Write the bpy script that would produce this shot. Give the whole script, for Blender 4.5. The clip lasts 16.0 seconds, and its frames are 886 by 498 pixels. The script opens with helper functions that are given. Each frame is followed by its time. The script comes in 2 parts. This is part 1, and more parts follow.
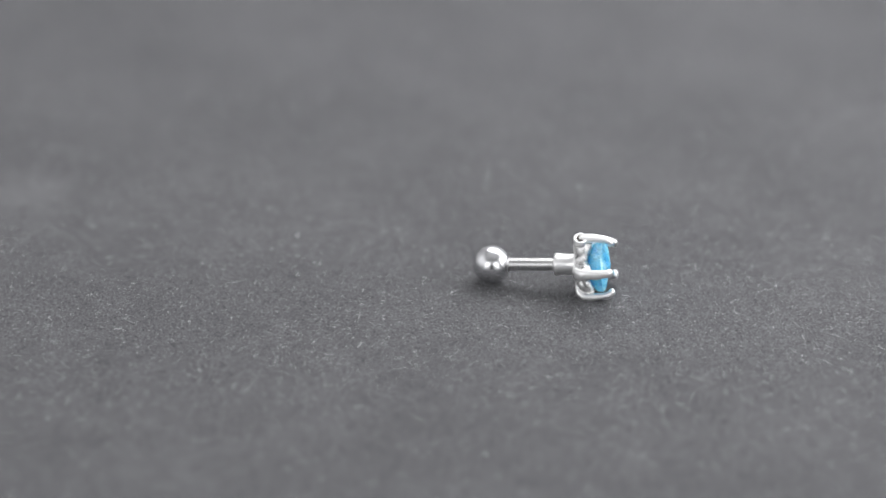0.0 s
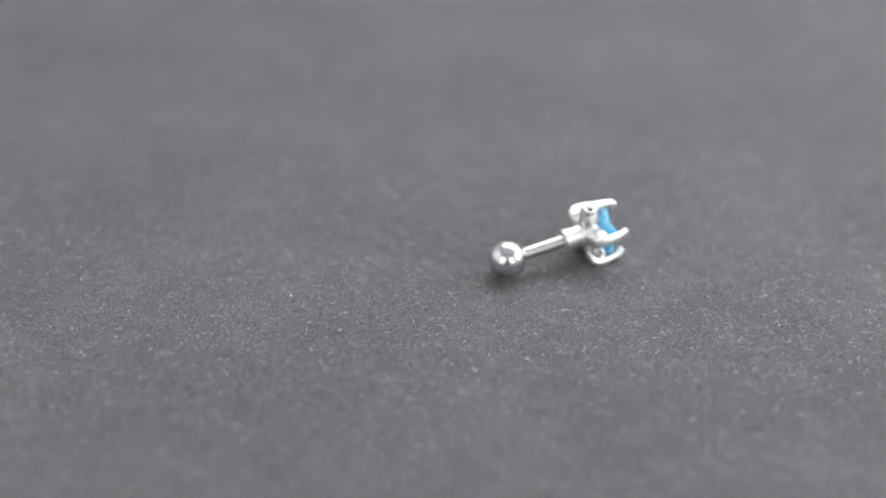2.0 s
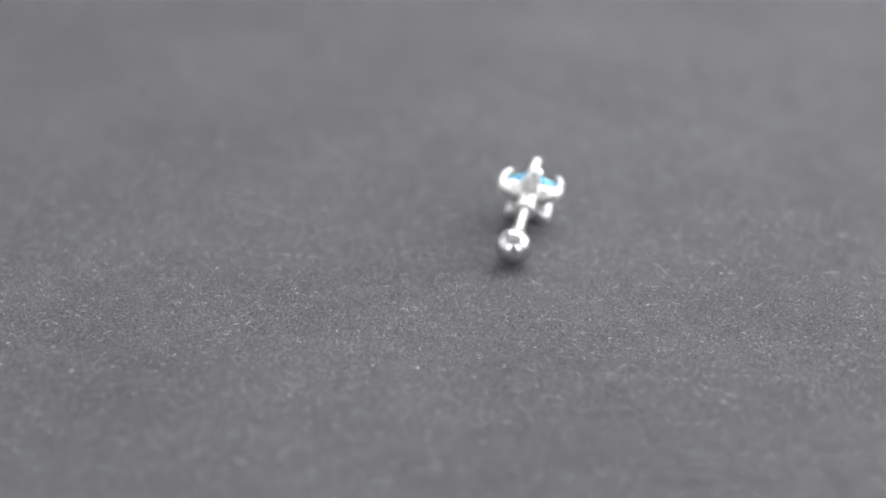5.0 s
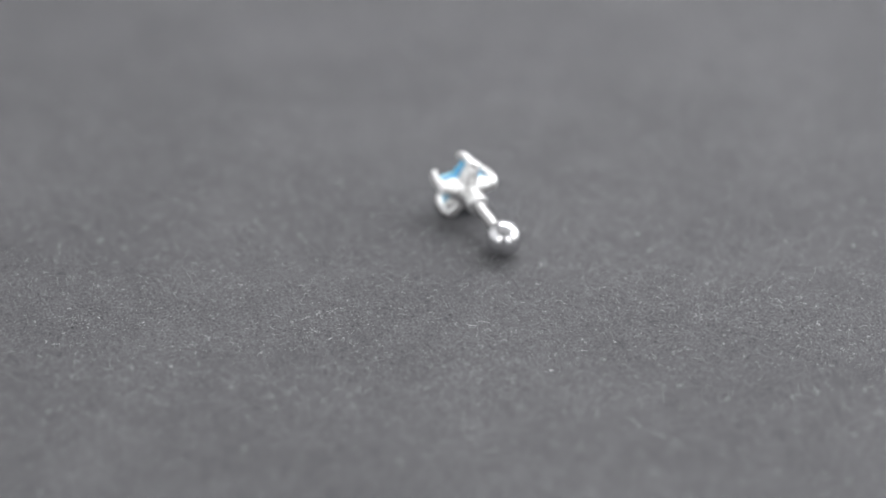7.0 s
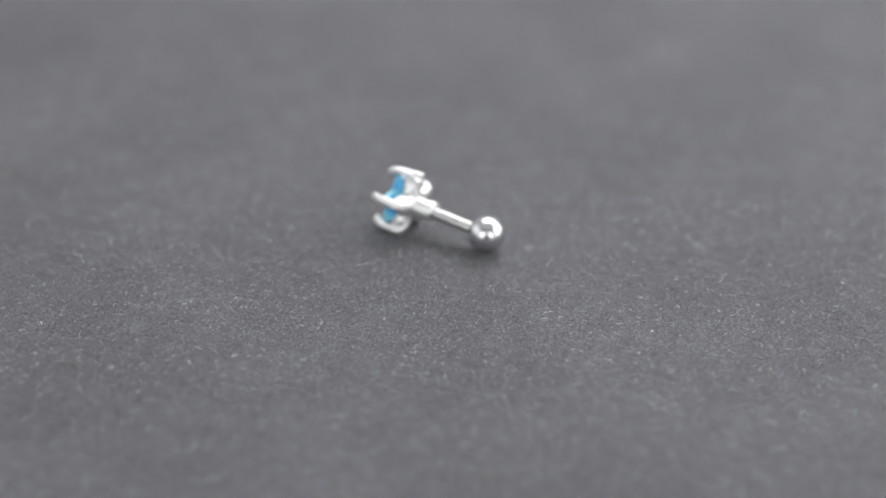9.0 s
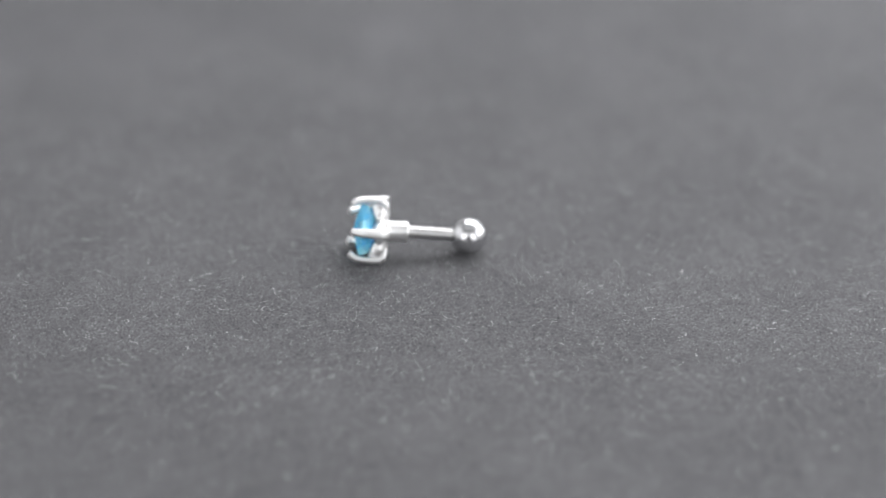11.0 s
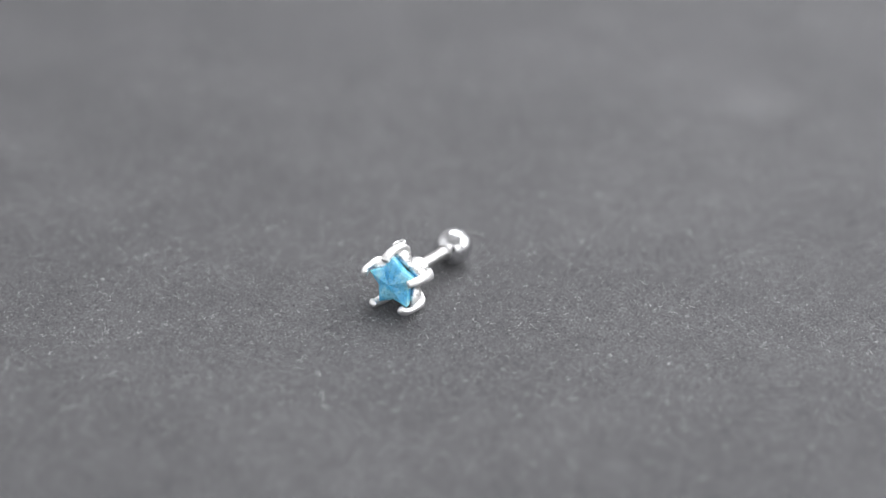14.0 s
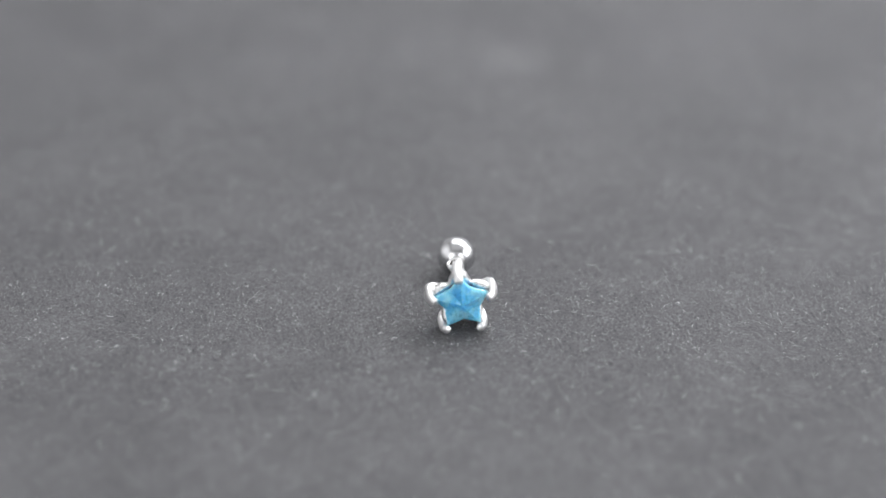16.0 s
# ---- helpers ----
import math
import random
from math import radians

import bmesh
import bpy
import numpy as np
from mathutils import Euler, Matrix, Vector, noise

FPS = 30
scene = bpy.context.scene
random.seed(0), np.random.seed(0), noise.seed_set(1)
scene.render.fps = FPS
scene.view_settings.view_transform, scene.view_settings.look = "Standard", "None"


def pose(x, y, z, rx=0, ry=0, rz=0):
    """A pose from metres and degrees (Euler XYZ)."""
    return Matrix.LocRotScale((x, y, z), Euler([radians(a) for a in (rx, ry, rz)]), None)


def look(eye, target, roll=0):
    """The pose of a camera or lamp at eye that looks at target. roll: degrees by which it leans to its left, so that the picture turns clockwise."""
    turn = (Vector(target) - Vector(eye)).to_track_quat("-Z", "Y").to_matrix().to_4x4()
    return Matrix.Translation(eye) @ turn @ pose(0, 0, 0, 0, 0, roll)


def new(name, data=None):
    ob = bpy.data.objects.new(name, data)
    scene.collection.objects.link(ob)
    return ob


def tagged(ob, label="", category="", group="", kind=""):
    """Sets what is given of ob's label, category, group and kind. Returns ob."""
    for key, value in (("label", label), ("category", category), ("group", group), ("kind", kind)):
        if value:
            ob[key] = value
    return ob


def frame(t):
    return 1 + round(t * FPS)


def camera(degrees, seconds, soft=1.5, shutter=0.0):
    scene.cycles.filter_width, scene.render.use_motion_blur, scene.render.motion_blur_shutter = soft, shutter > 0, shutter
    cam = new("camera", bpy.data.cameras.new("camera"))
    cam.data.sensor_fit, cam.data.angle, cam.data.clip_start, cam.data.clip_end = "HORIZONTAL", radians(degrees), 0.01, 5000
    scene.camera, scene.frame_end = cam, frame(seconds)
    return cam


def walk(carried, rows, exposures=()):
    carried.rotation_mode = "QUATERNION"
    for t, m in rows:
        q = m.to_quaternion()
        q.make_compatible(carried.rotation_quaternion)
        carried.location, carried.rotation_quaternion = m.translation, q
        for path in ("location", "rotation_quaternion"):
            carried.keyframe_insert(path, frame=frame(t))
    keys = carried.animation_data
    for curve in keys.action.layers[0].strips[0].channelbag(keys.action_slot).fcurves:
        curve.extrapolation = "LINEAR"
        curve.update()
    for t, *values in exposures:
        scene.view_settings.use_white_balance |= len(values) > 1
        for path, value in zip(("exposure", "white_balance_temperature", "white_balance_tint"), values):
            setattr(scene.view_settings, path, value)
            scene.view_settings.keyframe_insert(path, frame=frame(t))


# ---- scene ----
MM = 0.001
cam = camera(26.4, 16.0)
VIEW = look((0, -134.42 * MM, 78.46 * MM), (-3.36 * MM, 0.61 * MM, 1.12 * MM), 0.80)
# the film's automatic exposure drifts a little while the card turns
DRIFT = [(0, -0.17), (1.5, -0.11), (3, -0.02), (4.2, 0.0), (6.5, -0.07), (8, -0.14), (9, -0.16), (10.5, -0.11), (12.5, -0.04), (14.2, 0.0), (16.0, -0.05)]
walk(cam, [(0, VIEW), (16.0, VIEW)], DRIFT)
# close-up lens: shallow depth of field
cam.data.dof.use_dof = True
cam.data.dof.focus_distance = 148.5 * MM
cam.data.dof.aperture_fstop = 12.5

# ---- light: white tent lit from above and from its two front corners ----
world = bpy.data.worlds.new("world")
world.use_nodes = True
world.node_tree.nodes["Background"].inputs[0].default_value = (0.012, 0.012, 0.013, 1)
scene.world = world


def area_lamp(name, eye, target, sx, sy, watts, colour=(1, 1, 1)):
    data = bpy.data.lights.new(name, "AREA")
    data.shape, data.size, data.size_y, data.energy, data.color = "RECTANGLE", sx, sy, watts, colour
    ob = new(name, data)
    ob.matrix_world = look(eye, target)
    return ob


COOL = (0.965, 0.972, 1.0)
area_lamp("lamp_back", (0.085, 0.21, 0.27), (0.04, 0.0, 0), 0.36, 0.19, 1.36, COOL)
# added glow for light through the roof fabric; lifts the ball's upper cap
area_lamp("lamp_roof", (0, 0.03, 0.424), (0, 0.03, 0), 0.48, 0.46, 0.10, COOL)
area_lamp("lamp_left", (-0.245, -0.06, 0.13), (0, -0.06, 0.08), 0.30, 0.21, 0.13, COOL)
area_lamp("lamp_right", (0.245, 0.04, 0.13), (0, 0.04, 0.08), 0.32, 0.21, 0.74, COOL)
area_lamp("lamp_front_left", (-0.145, -0.255, 0.12), (-0.10, 0, 0.05), 0.18, 0.21, 0.31, COOL)
area_lamp("lamp_front_right", (0.145, -0.255, 0.12), (0.10, 0, 0.05), 0.18, 0.21, 0.31, COOL)


# ---- the stud's axis ----
BALL_R = 1.54
TILT = 6.2          # the bar rises towards the larger head
AXIS = pose(0, 0, BALL_R * MM, 0, -TILT, 0) @ Matrix.Scale(MM, 4)   # x along the bar from the ball's centre, y aside, z up


# ---- materials ----
def material(name):
    m = bpy.data.materials.new(name)
    m.use_nodes = True
    n, l = m.node_tree.nodes, m.node_tree.links
    return m, n, l, n["Principled BSDF"]


def noise_node(n, l, scale, detail=4.0, rough=0.6, bend=0.0):
    tc = n.new("ShaderNodeTexCoord")
    tex = n.new("ShaderNodeTexNoise")
    tex.inputs["Scale"].default_value, tex.inputs["Detail"].default_value = scale, detail
    tex.inputs["Roughness"].default_value = rough
    tex.inputs["Distortion"].default_value = bend
    l.new(tc.outputs["Object"], tex.inputs["Vector"])
    return tex


def ramp(n, l, source, stops):
    r = n.new("ShaderNodeValToRGB")
    e = r.color_ramp.elements
    while len(e) < len(stops):
        e.new(0.5)
    for k, (at, value) in zip(e, stops):
        k.position = at
        k.color = (*value, 1) if isinstance(value, tuple) else (value, value, value, 1)
    l.new(source, r.inputs[0])
    return r.outputs[0]


def mix(n, l, kind, fac, a, b):
    m = n.new("ShaderNodeMix")
    m.data_type, m.blend_type = "RGBA", kind
    for key, value in ((0, fac), (6, a), (7, b)):
        if isinstance(value, bpy.types.NodeSocket):
            l.new(value, m.inputs[key])
        else:
            m.inputs[key].default_value = value
    return m.outputs[2]


def bump(n, l, height, strength, distance, normal=None):
    b = n.new("ShaderNodeBump")
    b.inputs["Strength"].default_value, b.inputs["Distance"].default_value = strength, distance
    l.new(height, b.inputs["Height"])
    if normal:
        l.new(normal, b.inputs["Normal"])
    return b.outputs[0]


def paper_material():
    m, n, l, p = material("black_card")
    cloud = noise_node(n, l, 55, 4, 0.6).outputs[0]
    blotch = noise_node(n, l, 330, 3, 0.6).outputs[0]
    grain = noise_node(n, l, 5200, 4, 0.78, 0.9).outputs[0]
    clump = noise_node(n, l, 1300, 4, 0.8, 0.8).outputs[0]
    pits = noise_node(n, l, 9000, 3, 0.7).outputs[0]
    base = ramp(n, l, cloud, [(0.4, (0.112, 0.1115, 0.1165)), (0.6, (0.128, 0.1275, 0.1325))])
    base = mix(n, l, "MULTIPLY", 1.0, base, ramp(n, l, blotch, [(0.38, 0.95), (0.62, 1.05)]))
    base = mix(n, l, "MULTIPLY", 1.0, base, ramp(n, l, grain, [(0.36, 0.30), (0.45, 0.92), (0.55, 1.04), (0.63, 1.8)]))
    base = mix(n, l, "MULTIPLY", 1.0, base, ramp(n, l, clump, [(0.36, 0.86), (0.64, 1.14)]))
    base = mix(n, l, "MULTIPLY", 0.7, base, ramp(n, l, pits, [(0.38, 0.25), (0.48, 1.0)]))
    # rubbed pale marks on the card: centre, radius, strength
    tc = n.new("ShaderNodeTexCoord")
    warp = noise_node(n, l, 90, 3).outputs["Color"]
    bent = n.new("ShaderNodeVectorMath")
    bent.operation = "MULTIPLY_ADD"
    l.new(warp, bent.inputs[0])
    bent.inputs[1].default_value = (0.012, 0.012, 0)
    l.new(tc.outputs["Object"], bent.inputs[2])
    for x, y, r, s in RUBS:
        dist = n.new("ShaderNodeVectorMath")
        dist.operation = "DISTANCE"
        l.new(bent.outputs[0], dist.inputs[0])
        dist.inputs[1].default_value = (x * MM + 0.006, y * MM + 0.006, 0)
        scaled = n.new("ShaderNodeMath")
        scaled.operation = "DIVIDE"
        l.new(dist.outputs["Value"], scaled.inputs[0])
        scaled.inputs[1].default_value = r * MM
        base = mix(n, l, "ADD", ramp(n, l, scaled.outputs[0], [(0.2, s), (1.0, 0.0)]), base, (0.1, 0.1, 0.1, 1))
    l.new(base, p.inputs["Base Color"])
    p.inputs["Roughness"].default_value = 0.75
    p.inputs["Specular IOR Level"].default_value = 0.15
    first = bump(n, l, grain, 0.55, 0.00006)
    l.new(bump(n, l, blotch, 0.3, 0.0002, first), p.inputs["Normal"])
    return m


def fibre_material(name, stops):
    m, n, l, p = material(name)
    g = n.new("ShaderNodeNewGeometry")
    l.new(ramp(n, l, g.outputs["Random Per Island"], stops), p.inputs["Base Color"])
    p.inputs["Roughness"].default_value = 0.6
    return m


def steel_material(name, colour, rough, relief, size, spotted=False):
    m, n, l, p = material(name)
    p.inputs["Metallic"].default_value = 1.0
    p.inputs["Base Color"].default_value = (*colour, 1)
    # random spots at half the base colour
    if spotted:
        spots = noise_node(n, l, 3400, 4, 0.7, 0.6).outputs[0]
        l.new(ramp(n, l, spots, [(0.40, tuple(0.5 * c for c in colour)), (0.50, colour)]), p.inputs["Base Color"])
    fine = noise_node(n, l, size, 4, 0.6).outputs[0]
    l.new(ramp(n, l, fine, [(0.3, rough * 0.75), (0.7, rough * 1.3)]), p.inputs["Roughness"])
    l.new(bump(n, l, fine, relief, 0.00006), p.inputs["Normal"])
    return m


def hazy_steel_material():
    """Tumbled steel: a clear reflection under a wider haze of fine scratches."""
    m, n, l, p = material("polished_steel")
    second = n.new("ShaderNodeBsdfPrincipled")
    blend = n.new("ShaderNodeMixShader")
    wear = noise_node(n, l, 700, 3, 0.6).outputs[0]
    for shader, rough in ((p, 0.21), (second, 0.36)):
        shader.inputs["Metallic"].default_value = 1.0
        shader.inputs["Base Color"].default_value = (0.68, 0.68, 0.69, 1)
        l.new(ramp(n, l, wear, [(0.3, rough * 0.9), (0.7, rough * 1.15)]), shader.inputs["Roughness"])
    blend.inputs[0].default_value = 0.12
    l.new(p.outputs[0], blend.inputs[1])
    l.new(second.outputs[0], blend.inputs[2])
    l.new(blend.outputs[0], n["Material Output"].inputs[0])
    return m


def gem_material():
    """Clear aqua glass with a milky body, a cloud of tiny bubbles in its middle and painted glints."""
    m, n, l, p = material("aqua_crystal")
    cloud = noise_node(n, l, 700, 2, 0.5).outputs[0]
    base = ramp(n, l, cloud, [(0.36, (0.12, 0.56, 1.0)), (0.50, (0.20, 0.65, 1.0)), (0.62, (0.34, 0.76, 1.0))])
    tc = n.new("ShaderNodeTexCoord")
    dist = n.new("ShaderNodeVectorMath")
    dist.operation = "DISTANCE"
    l.new(tc.outputs["Object"], dist.inputs[0])
    dist.inputs[1].default_value = AXIS @ Vector((9.4, 0.1, -0.1))
    near = ramp(n, l, dist.outputs["Value"], [(0.0, 1.0), (1.1 * MM, 0.0)])
    bubbles = noise_node(n, l, 5200, 3, 0.7).outputs[0]
    dark = mix(n, l, "MULTIPLY", 1.0, ramp(n, l, bubbles, [(0.52, 0.0), (0.60, 0.6)]), near)
    base = mix(n, l, "MIX", dark, base, (0.03, 0.22, 0.36, 1))
    # sparkle painted as pale flecks in the base colour
    glints = noise_node(n, l, 3600, 3, 0.7, 0.5).outputs[0]
    base = mix(n, l, "MIX", ramp(n, l, glints, [(0.58, 0.0), (0.66, 0.6)]), base, (0.46, 0.88, 1.0, 1))
    l.new(base, p.inputs["Base Color"])
    l.new(bump(n, l, cloud, 0.5, 0.0003), p.inputs["Normal"])
    p.inputs["Roughness"].default_value = 0.06
    p.inputs["IOR"].default_value = 1.65
    p.inputs["Transmission Weight"].default_value = 0.12
    p.inputs["Subsurface Weight"].default_value = 1.0
    p.inputs["Subsurface Radius"].default_value = (1.0, 1.0, 1.0)
    p.inputs["Subsurface Scale"].default_value = 0.45 * MM
    return m


def fabric_material(name, lo, hi):
    m, n, l, p = material(name)
    weave = noise_node(n, l, 600, 3).outputs[0]
    l.new(ramp(n, l, weave, [(0.3, lo), (0.7, hi)]), p.inputs["Base Color"])
    p.inputs["Roughness"].default_value = 0.9
    l.new(bump(n, l, weave, 0.2, 0.001), p.inputs["Normal"])
    return m


RUBS = [(-40.5, 12, 6.0, 0.28), (-54, -8, 5, 0.1), (-9, 40, 4, 0.2), (-1.5, -47, 6, 0.15), (46, -5, 8, 0.12)]
CARD, FIBRE, FABRIC = paper_material(), fibre_material("paper_fibre", [(0.0, 0.14), (0.5, 0.28), (0.8, 0.48), (1.0, 0.8)]), fabric_material("pale_fabric", 0.50, 0.56)
HAIR = fibre_material("paper_hair", [(0.0, 0.30), (0.5, 0.55), (1.0, 0.9)])
GREY_FABRIC = fabric_material("grey_fabric", 0.30, 0.36)
POLISHED = hazy_steel_material()
BRUSHED = steel_material("brushed_steel", (0.56, 0.555, 0.55), 0.30, 0.0, 9000)
SILVER = steel_material("worn_silver", (0.92, 0.915, 0.905), 0.42, 0.15, 2400)
CAST = steel_material("cast_silver", (0.92, 0.915, 0.905), 0.40, 0.45, 2000)
PITTED = steel_material("pitted_silver", (0.92, 0.915, 0.905), 0.34, 1.0, 2600, True)
# near-black metal: shade inside the stub's hollow, put into the colour
PIT_SHADE = steel_material("shaded_pit_silver", (0.10, 0.09, 0.085), 0.5, 1.0, 2600, True)
FOIL = steel_material("silver_foil", (0.95, 0.95, 0.96), 0.16, 1.0, 1800)
GEM = gem_material()


# ---- mesh helpers ----
def finish(name, bm, mat, smooth=True):
    bmesh.ops.recalc_face_normals(bm, faces=bm.faces[:])
    me = bpy.data.meshes.new(name)
    bm.to_mesh(me)
    bm.free()
    me.materials.append(mat)
    if smooth:
        me.polygons.foreach_set("use_smooth", [True] * len(me.polygons))
    return me


def part(name, bm, mat, parent, label="", smooth=True):
    ob = new(name, finish(name, bm, mat, smooth))
    ob.parent = parent
    return tagged(ob, label)


def loft(bm, rings, cap_start=True, cap_end=True):
    rows = [[bm.verts.new(v) for v in ring] for ring in rings]
    k = len(rows[0])
    for a, b in zip(rows, rows[1:]):
        for i in range(k):
            bm.faces.new((a[i], a[(i + 1) % k], b[(i + 1) % k], b[i]))
    if cap_start:
        bm.faces.new(rows[0][::-1])
    if cap_end:
        bm.faces.new(rows[-1])
    return rows


def plain_box(name, lo, hi, mat):
    bm = bmesh.new()
    bmesh.ops.create_cube(bm, size=1.0)
    for v in bm.verts:
        v.co = [(l + h) / 2 + c * (h - l) for c, l, h in zip(v.co, lo, hi)]
    return new(name, finish(name, bm, mat, False))


# ---- the tent round the table ----
W = 0.004
X0, Y0, Y1, TOP = 0.26, -0.27, 0.30, 0.43
floor = tagged(plain_box("floor", (-X0, Y0, -0.012), (X0, Y1, -0.006), FABRIC), "pale fabric floor under the turning card", "floor", kind="structure")
for name, lo, hi in (
    ("wall_back", (-X0, Y1, -0.006), (X0, Y1 + W, TOP)),
    ("wall_left", (-X0 - W, Y0 - W, -0.006), (-X0, Y1 + W, TOP)),
    ("wall_right", (X0, Y0 - W, -0.006), (X0 + W, Y1 + W, TOP)),
    ("wall_front_left", (-X0, Y0 - W, -0.006), (-0.052, Y0, 0.135)),
    ("wall_front_right", (0.052, Y0 - W, -0.006), (X0, Y0, 0.135)),
    ("wall_front_top", (-X0, Y0 - W, 0.137), (X0, Y0, TOP)),
):
    tagged(plain_box(name, lo, hi, GREY_FABRIC if name == "wall_front_top" else FABRIC), "plain fabric wall of a light tent", "wall", kind="structure")


def tent_ceiling():
    """White roof with one round opening over the front half."""
    bm = bmesh.new()
    cx, cy, r, k = 0.0, -0.185, 0.022, 32
    hole, rim = [], []
    for i in range(k):
        a = 2 * math.pi * i / k
        c, s = math.cos(a), math.sin(a)
        hole.append((cx + r * c, cy + r * s))
        reach = min(X0 / max(abs(c), 1e-6), ((Y1 - cy) if s > 0 else (cy - Y0)) / max(abs(s), 1e-6))
        rim.append((cx + reach * c, cy + reach * s))
    for x in (-X0, X0):
        for y in (Y0, Y1):
            i = min(range(k), key=lambda j: (rim[j][0] - x) ** 2 + (rim[j][1] - y) ** 2)
            rim[i] = (x, y)
    low = [[bm.verts.new((x, y, TOP)) for x, y in ring] for ring in (hole, rim)]
    high = [[bm.verts.new((x, y, TOP + W)) for x, y in ring] for ring in (hole, rim)]
    for i in range(k):
        j = (i + 1) % k
        for q in ((low[0][i], low[0][j], low[1][j], low[1][i]), (high[0][i], high[0][j], high[1][j], high[1][i]),
                  (low[0][i], low[0][j], high[0][j], high[0][i]), (low[1][i], low[1][j], high[1][j], high[1][i])):
            bm.faces.new(q)
    return new("ceiling", finish("ceiling", bm, FABRIC, False))


tagged(tent_ceiling(), "pale fabric tent roof with a small round opening", "ceiling", kind="structure")


# ---- the turning card ----
CARD_R = 0.088


def card():
    """A round sheet of card, 1.2 mm thick."""
    bm = bmesh.new()
    k = 96
    radii = [0.0, 20, 40, 60, 75, CARD_R / MM]
    top, low = [], []
    for r in radii[1:]:
        top.append([bm.verts.new((r * MM * math.cos(2 * math.pi * i / k), r * MM * math.sin(2 * math.pi * i / k), 0)) for i in range(k)])
    rim = [bm.verts.new((v.co.x, v.co.y, -0.0012)) for v in top[-1]]
    centre = bm.verts.new((0, 0, 0))
    for i in range(k):
        j = (i + 1) % k
        bm.faces.new((centre, top[0][i], top[0][j]))
        for a, b in zip(top, top[1:]):
            bm.faces.new((a[i], b[i], b[j], a[j]))
        bm.faces.new((top[-1][i], rim[i], rim[j], top[-1][j]))
    bm.faces.new(rim[::-1])
    return bm


card_sheet = new("card_sheet")
tagged(card_sheet, "large dark grey fibrous card slowly turning under the jewel", "card", kind="structure")
part("sheet", card(), CARD, card_sheet, smooth=False)


def turntable():
    bm = bmesh.new()
    k = 64
    loft(bm, [[(r * math.cos(2 * math.pi * i / k), r * math.sin(2 * math.pi * i / k), z) for i in range(k)]
              for r, z in ((0.078, -0.006), (0.08, -0.0055), (0.08, -0.0017), (0.0795, -0.0012))])
    return bm


part("turntable_disc", turntable(), FABRIC, card_sheet, "plain white disc under the card")


def fibres(count, inner, reach, seed, mean=0.16, least=0.05, wide=0.011, curl=0.7, steps=4, mat=FIBRE):
    """Curled paper fibres lying on the card; sizes in millimetres."""
    rng = np.random.default_rng(seed)
    verts, faces = [], []
    for _ in range(count):
        r, a = math.sqrt(inner ** 2 + (reach ** 2 - inner ** 2) * rng.random()), rng.random() * 2 * math.pi
        x, y = r * math.cos(a), r * math.sin(a)
        heading, turn = rng.random() * 2 * math.pi, rng.normal(0, curl)
        length = least + rng.gamma(1.6, mean / 1.6)
        half = wide * (0.6 + 0.8 * rng.random() ** 2)
        lift = 0.01 + 0.09 * rng.random() ** 3
        base = len(verts)
        for s in range(steps + 1):
            f = s / steps
            z = 0.008 + lift * math.sin(math.pi * f)
            nx, ny = -math.sin(heading), math.cos(heading)
            w = half * (1 - 0.6 * abs(2 * f - 1))
            verts.append(((x + nx * w) * MM, (y + ny * w) * MM, z * MM))
            verts.append(((x - nx * w) * MM, (y - ny * w) * MM, (z + 0.004) * MM))
            x += math.cos(heading) * length / steps
            y += math.sin(heading) * length / steps
            heading += turn + rng.normal(0, 0.25)
        for s in range(steps):
            b = base + 2 * s
            faces.append((b, b + 1, b + 3, b + 2))
    me = bpy.data.meshes.new("fibres")
    me.from_pydata(verts, [], faces)
    me.materials.append(mat)
    ob = new("fibres", me)
    ob.parent = card_sheet
    return tagged(ob, "short pale paper fibres", kind="stuff")


fibres(22000, 0.0, 48.0, 3)
fibres(9000, 48.0, 74.0, 4)
# longer single hairs that stand out from the felt
fibres(6000, 0.0, 52.0, 5, 0.32, 0.20, 0.011, 0.45, 8, HAIR)

# bright lint on the card: x, y and size in millimetres
LINT = [(-15.75, 4.2, 0.2), (-20.95, 1.67, 0.08), (-28.2, 17.2, 0.1), (-0.4, -20.5, 0.09), (-7.2, 8.2, 0.08),
        (6.1, 7.3, 0.07), (17.5, 21.4, 0.09), (16.7, -7.9, 0.08), (11.2, -6.6, 0.07), (7.3, 7.1, 0.08), (4.9, 9.7, 0.07)]


def lint(x, y, size, seed):
    bm = bmesh.new()
    bmesh.ops.create_icosphere(bm, subdivisions=2, radius=size / 2 * MM)
    for v in bm.verts:
        v.co *= 1 + 0.5 * noise.noise(v.co / (size * MM) * 2.1 + Vector((seed, 0, 0)))
        v.co.z = v.co.z * 0.6
        v.co += Vector((x, y, size * 0.22)) * MM
    return part("lint_speck", bm, LINT_MAT, card_sheet, "tiny white lint speck")


LINT_MAT, _n, _l, _p = material("lint")
_p.inputs["Base Color"].default_value = (0.6, 0.6, 0.6, 1)
_p.inputs["Roughness"].default_value = 0.8
for i, (x, y, size) in enumerate(LINT):
    lint(x, y, size, i)
_rng = np.random.default_rng(11)
for i in range(34):
    r, a = 62 * math.sqrt(_rng.random()), 2 * math.pi * _rng.random()
    lint(r * math.cos(a), r * math.sin(a), 0.045 + 0.03 * _rng.random(), 40 + i)

# ---- the ear stud ----

ear_stud = new("ear_stud")
tagged(ear_stud, "silver steel ear stud with blue star crystal and ball end", "earring")


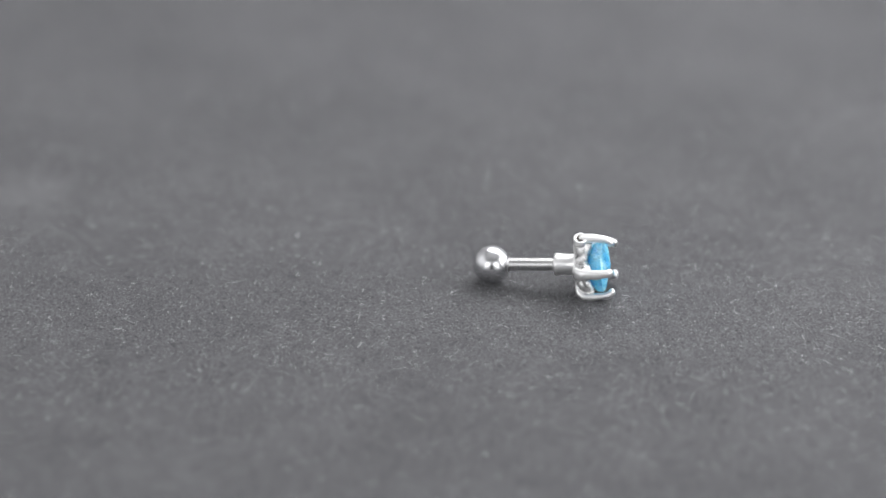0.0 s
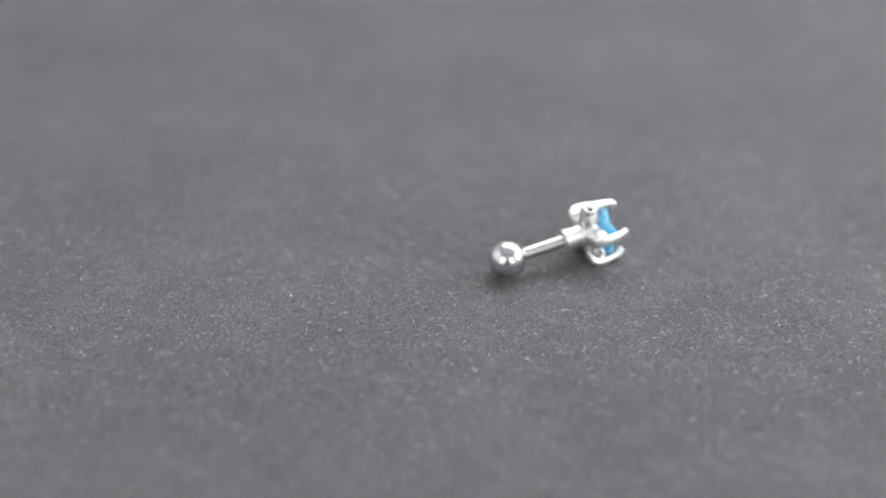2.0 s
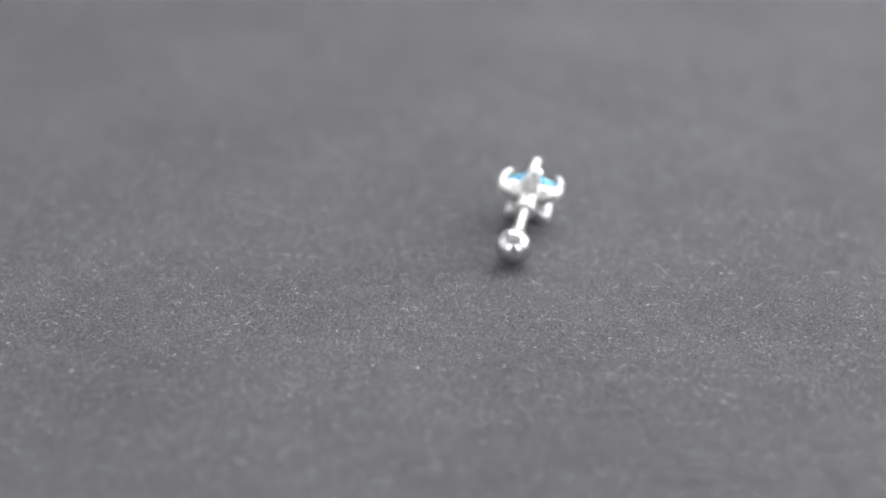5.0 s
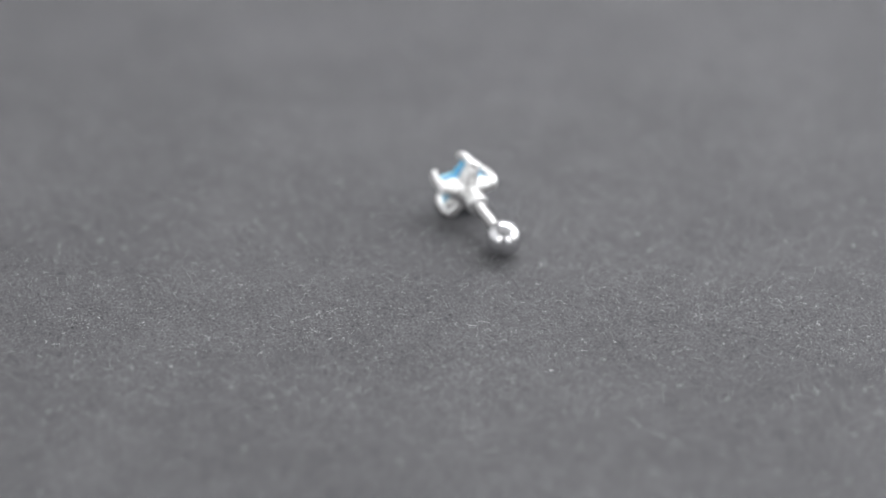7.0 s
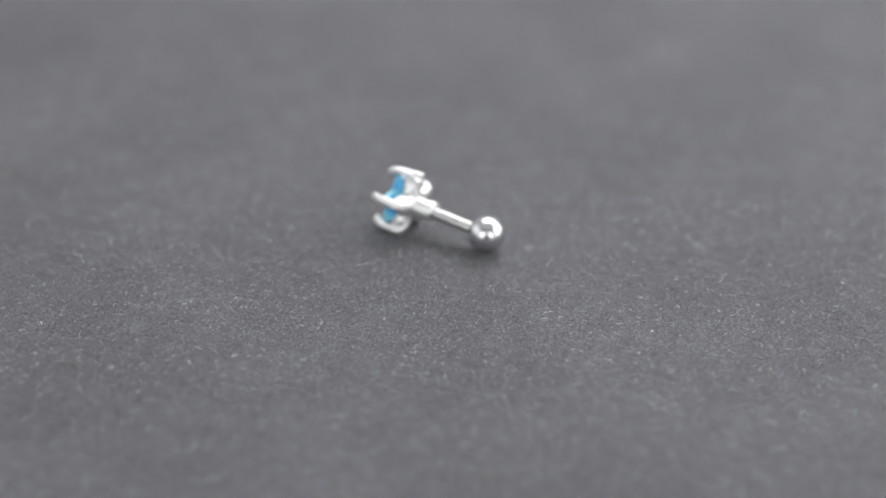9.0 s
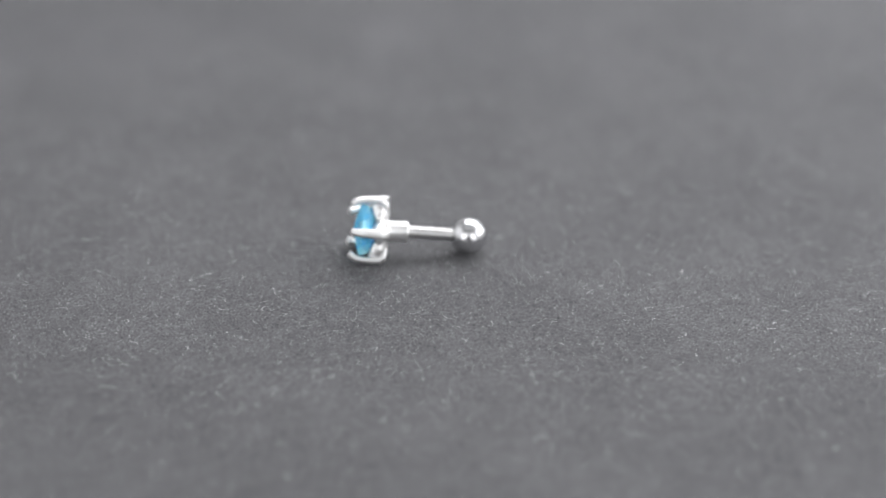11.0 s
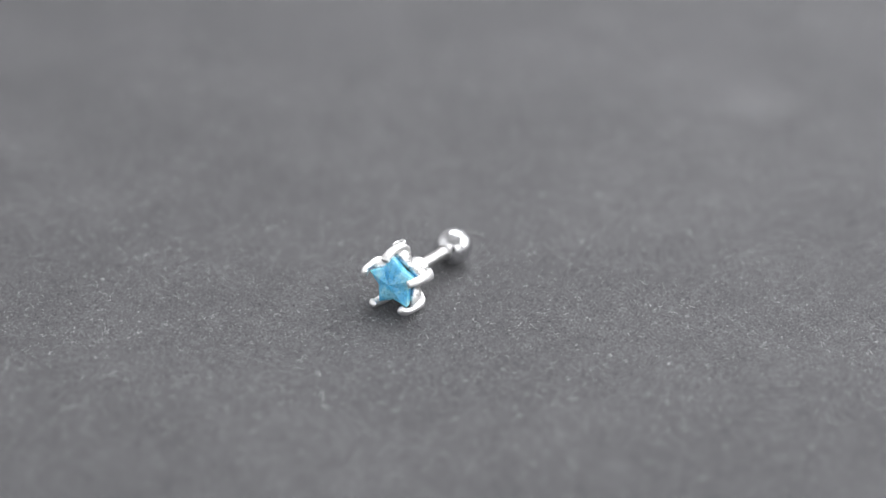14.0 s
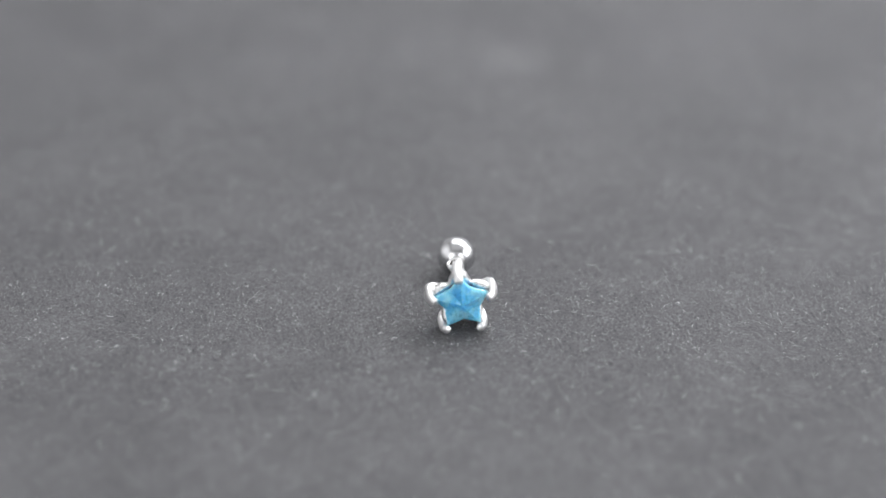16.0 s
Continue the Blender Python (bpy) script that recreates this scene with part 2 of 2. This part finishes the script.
def turned(profile, k=40):
    """A body of revolution round the bar's axis from (x, radius) pairs."""
    bm = bmesh.new()
    loft(bm, [[(x, r * math.cos(2 * math.pi * i / k), r * math.sin(2 * math.pi * i / k)) for i in range(k)] for x, r in profile])
    return bm


def placed(bm):
    bmesh.ops.transform(bm, matrix=AXIS, verts=bm.verts[:])
    return bm


def ball():
    bm = bmesh.new()
    bmesh.ops.create_uvsphere(bm, u_segments=64, v_segments=40, radius=BALL_R)
    return bm


part("ball", placed(ball()), POLISHED, ear_stud, "polished steel screw ball")
part("thread_seat", placed(turned([(1.30, 0.46), (1.30, 0.66), (1.42, 0.64), (1.46, 0.56), (1.46, 0.46)])), BRUSHED, ear_stud, "thin ring where the ball screws on")
part("bar", placed(turned([(0.9, 0.3), (0.9, 0.49), (0.93, 0.52), (1.0, 0.52), (5.2, 0.52), (5.27, 0.52), (5.3, 0.49), (5.3, 0.3)])), BRUSHED, ear_stud, "straight steel bar")


def collar():
    bm = turned([(5.10, 0.50), (5.10, 0.78), (5.12, 0.84), (5.18, 0.90), (5.26, 0.92), (5.4, 0.91), (5.9, 0.86), (6.5, 0.84), (6.8, 0.88), (7.0, 0.98), (7.1, 1.0), (7.1, 0.5)], 32)
    return rough_cast(bm, 0.035, 1.3)


def rough_cast(bm, amount, scale, seed=0.0):
    """Uneven cast surface."""
    bm.normal_update()
    for v in bm.verts:
        v.co += v.normal * amount * noise.noise(v.co * scale + Vector((seed, 3.1, 0)))
    return bm


part("collar", placed(collar()), CAST, ear_stud, "cast silver collar holding the bar")

# directions of the five claws round the axis, in degrees from +y (aside) towards up
CLAWS = [98, 169, 237, 310, 21]
GEM_ROLL = 6.0


def star_ring(x_tip, x_valley, tip, valley, straight=0.0, sub=4):
    """A closed star outline round the axis, bulging or straight-sided; tips and valleys may lie at different depths."""
    ring = []
    for i, a in enumerate(CLAWS):
        b = CLAWS[(i + 1) % 5] + (360 if CLAWS[(i + 1) % 5] < a else 0)
        for s in range(2 * sub):
            f = s / (2 * sub)
            w = abs(1 - 2 * f) ** 0.95
            ang = radians(a + (b - a) * f)
            bulged = valley + (tip - valley) * w
            g, half = abs(1 - 2 * f), radians(b - a) / 2
            line = tip * valley * math.sin(half) / (tip * math.sin(half * (1 - g)) + valley * math.sin(half * g))
            r = bulged + (line - bulged) * straight
            ring.append((x_valley + (x_tip - x_valley) * w, r * math.cos(ang), r * math.sin(ang)))
    return ring


def cup():
    """The star-shaped cup behind the stone, open to the front."""
    bm = bmesh.new()
    loft(bm, [star_ring(6.75, 6.75, 0.9, 0.8), star_ring(6.85, 6.9, 1.7, 0.95), star_ring(6.98, 7.05, 2.35, 1.08), star_ring(7.25, 7.25, 2.52, 1.24),
              star_ring(7.75, 7.45, 2.6, 1.40), star_ring(8.35, 7.80, 2.52, 1.46, 0.8), star_ring(8.36, 7.82, 2.04, 1.22, 1.0), star_ring(7.8, 7.55, 1.5, 1.02, 1.0),
              star_ring(7.4, 7.3, 1.2, 0.85), star_ring(6.98, 6.98, 0.5, 0.5)])
    return rough_cast(bm, 0.03, 2.2, 7.0)


part("cup", placed(cup()), PITTED, ear_stud, "cast silver star-shaped cup")


def claw(angle, seed):
    """A bent claw: out along the back of the star, then forward and over the stone's tip."""
    path = [(6.95, 1.2, 0.34, 0.18), (7.0, 1.9, 0.46, 0.24), (7.12, 2.3, 0.50, 0.32), (7.45, 2.55, 0.47, 0.34), (8.0, 2.60, 0.42, 0.31),
            (8.7, 2.57, 0.38, 0.29), (9.2, 2.50, 0.35, 0.27), (9.55, 2.36, 0.32, 0.26), (9.70, 2.24, 0.33, 0.29), (9.84, 2.13, 0.33, 0.27), (9.92, 2.08, 0.22, 0.17)]
    bm = bmesh.new()
    k, rings = 12, []
    for i, (x, r, half, thick) in enumerate(path):
        a, b = path[max(i - 1, 0)], path[min(i + 1, len(path) - 1)]
        dx, dr = b[0] - a[0], b[1] - a[1]
        ln = math.hypot(dx, dr)
        nx, nr = -dr / ln, dx / ln
        ring = []
        for j in range(k):
            t = 2 * math.pi * j / k
            c, s = math.cos(t), math.sin(t)
            # slightly squared cross-section
            c, s = math.copysign(abs(c) ** 0.8, c), math.copysign(abs(s) ** 0.8, s)
            ring.append(Vector((x + nx * thick * s, r + nr * thick * s, half * c)))
        rings.append(ring)
    ca, sa = math.cos(radians(angle)), math.sin(radians(angle))
    loft(bm, [[(v.x, v.y * ca - v.z * sa, v.y * sa + v.z * ca) for v in ring] for ring in rings])
    bmesh.ops.subdivide_edges(bm, edges=bm.edges[:], cuts=1, use_grid_fill=True, smooth=0.6)
    return rough_cast(bm, 0.06, 1.5, seed)


def nub(profile):
    """Round stub left by the casting on the back of the uppermost claw."""
    bm = turned(profile, 24)
    a = radians(CLAWS[0])
    turn = Matrix.Translation((7.42, 2.74 * math.cos(a) - 0.24, 2.74 * math.sin(a))) @ Matrix.Rotation(radians(30), 4, "X") @ Matrix.Rotation(radians(-84), 4, "Y") @ Matrix.Rotation(radians(8), 4, "Z")
    bmesh.ops.transform(bm, matrix=turn, verts=bm.verts[:])
    return rough_cast(bm, 0.05, 2.6, 2.0)


stub = part("casting_nub", placed(nub([(-0.5, 0.50), (-0.05, 0.56), (0.05, 0.56), (0.10, 0.48), (0.09, 0.40), (0.0, 0.33), (-0.02, 0.05)])), CAST, ear_stud, "round casting stub")
# the hollow is too shallow to fall dark, so a dark disc fills it
part("pit", placed(nub([(-0.03, 0.05), (-0.03, 0.30), (0.004, 0.34), (0.012, 0.30), (0.012, 0.05)])), PIT_SHADE, stub, "dark disc standing in for shade in the stub's hollow")
for i, a in enumerate(CLAWS):
    part("claw", placed(claw(a, 10.0 * i)), SILVER, ear_stud)


def gem(foil=False):
    """A five-pointed star cut: raised table, sloping crown, thin girdle and a ridged pavilion."""
    def ring(x, tip, valley, dip=0.0):
        out = []
        for i in range(10):
            ang = radians(90 + GEM_ROLL + 36 * i)
            r = tip if i % 2 == 0 else valley
            out.append((x - dip * (i % 2), r * math.cos(ang), r * math.sin(ang)))
        return out
    if foil:
        bm = bmesh.new()
        rows = loft(bm, [ring(7.72, 1.42, 0.97), ring(7.95, 1.62, 1.1)], False, False)
        back = bm.verts.new((7.07, 0, 0))
        for i in range(10):
            bm.faces.new((rows[0][(i + 1) % 10], rows[0][i], back))
        return bm
    bm = bmesh.new()
    rows = loft(bm, [ring(7.75, 1.4, 0.98), ring(8.2, 1.85, 1.24), ring(8.66, 2.16, 1.38), ring(9.08, 2.22, 1.42, 0.14), ring(9.24, 1.98, 1.24, 0.16)], False, False)
    back = bm.verts.new((7.1, 0, 0))
    front = bm.verts.new((9.62, 0, 0))
    for i in range(10):
        j = (i + 1) % 10
        bm.faces.new((rows[0][j], rows[0][i], back))
        bm.faces.new((rows[-1][i], rows[-1][j], front))
    return bm


part("star_crystal", placed(gem()), GEM, ear_stud, "faceted aqua blue star crystal", smooth=False)
# unseen reflector, added to throw light back through the stone
part("foil_backing", placed(gem(True)), FOIL, ear_stud, "added silver foil reflector behind the crystal", smooth=False)


# ---- the turn of the card and of the stud on it ----
TURN = [(0.0, 0.2), (1.0, 17.7), (2.0, 35.0), (4.2, 73.6), (6.3, 111.4), (7.7, 136.4), (9.2, 163.0), (11.3, 199.8), (13.0, 229.6), (14.5, 256.0), (16.0, 282.2)]
STUD_X, STUD_Y, STUD_AZ = 0.68, -2.42, -8.0


def motions():
    times = [0.5 * i for i in range(33)]
    angles = np.interp(times, [t for t, _ in TURN], [a for _, a in TURN])
    on_card = pose(STUD_X * MM, STUD_Y * MM, 0, 0, 0, STUD_AZ)
    walk(card_sheet, [(t, pose(0, 0, 0, 0, 0, a)) for t, a in zip(times, angles)])
    walk(ear_stud, [(t, pose(0, 0, 0, 0, 0, a) @ on_card) for t, a in zip(times, angles)])


motions()
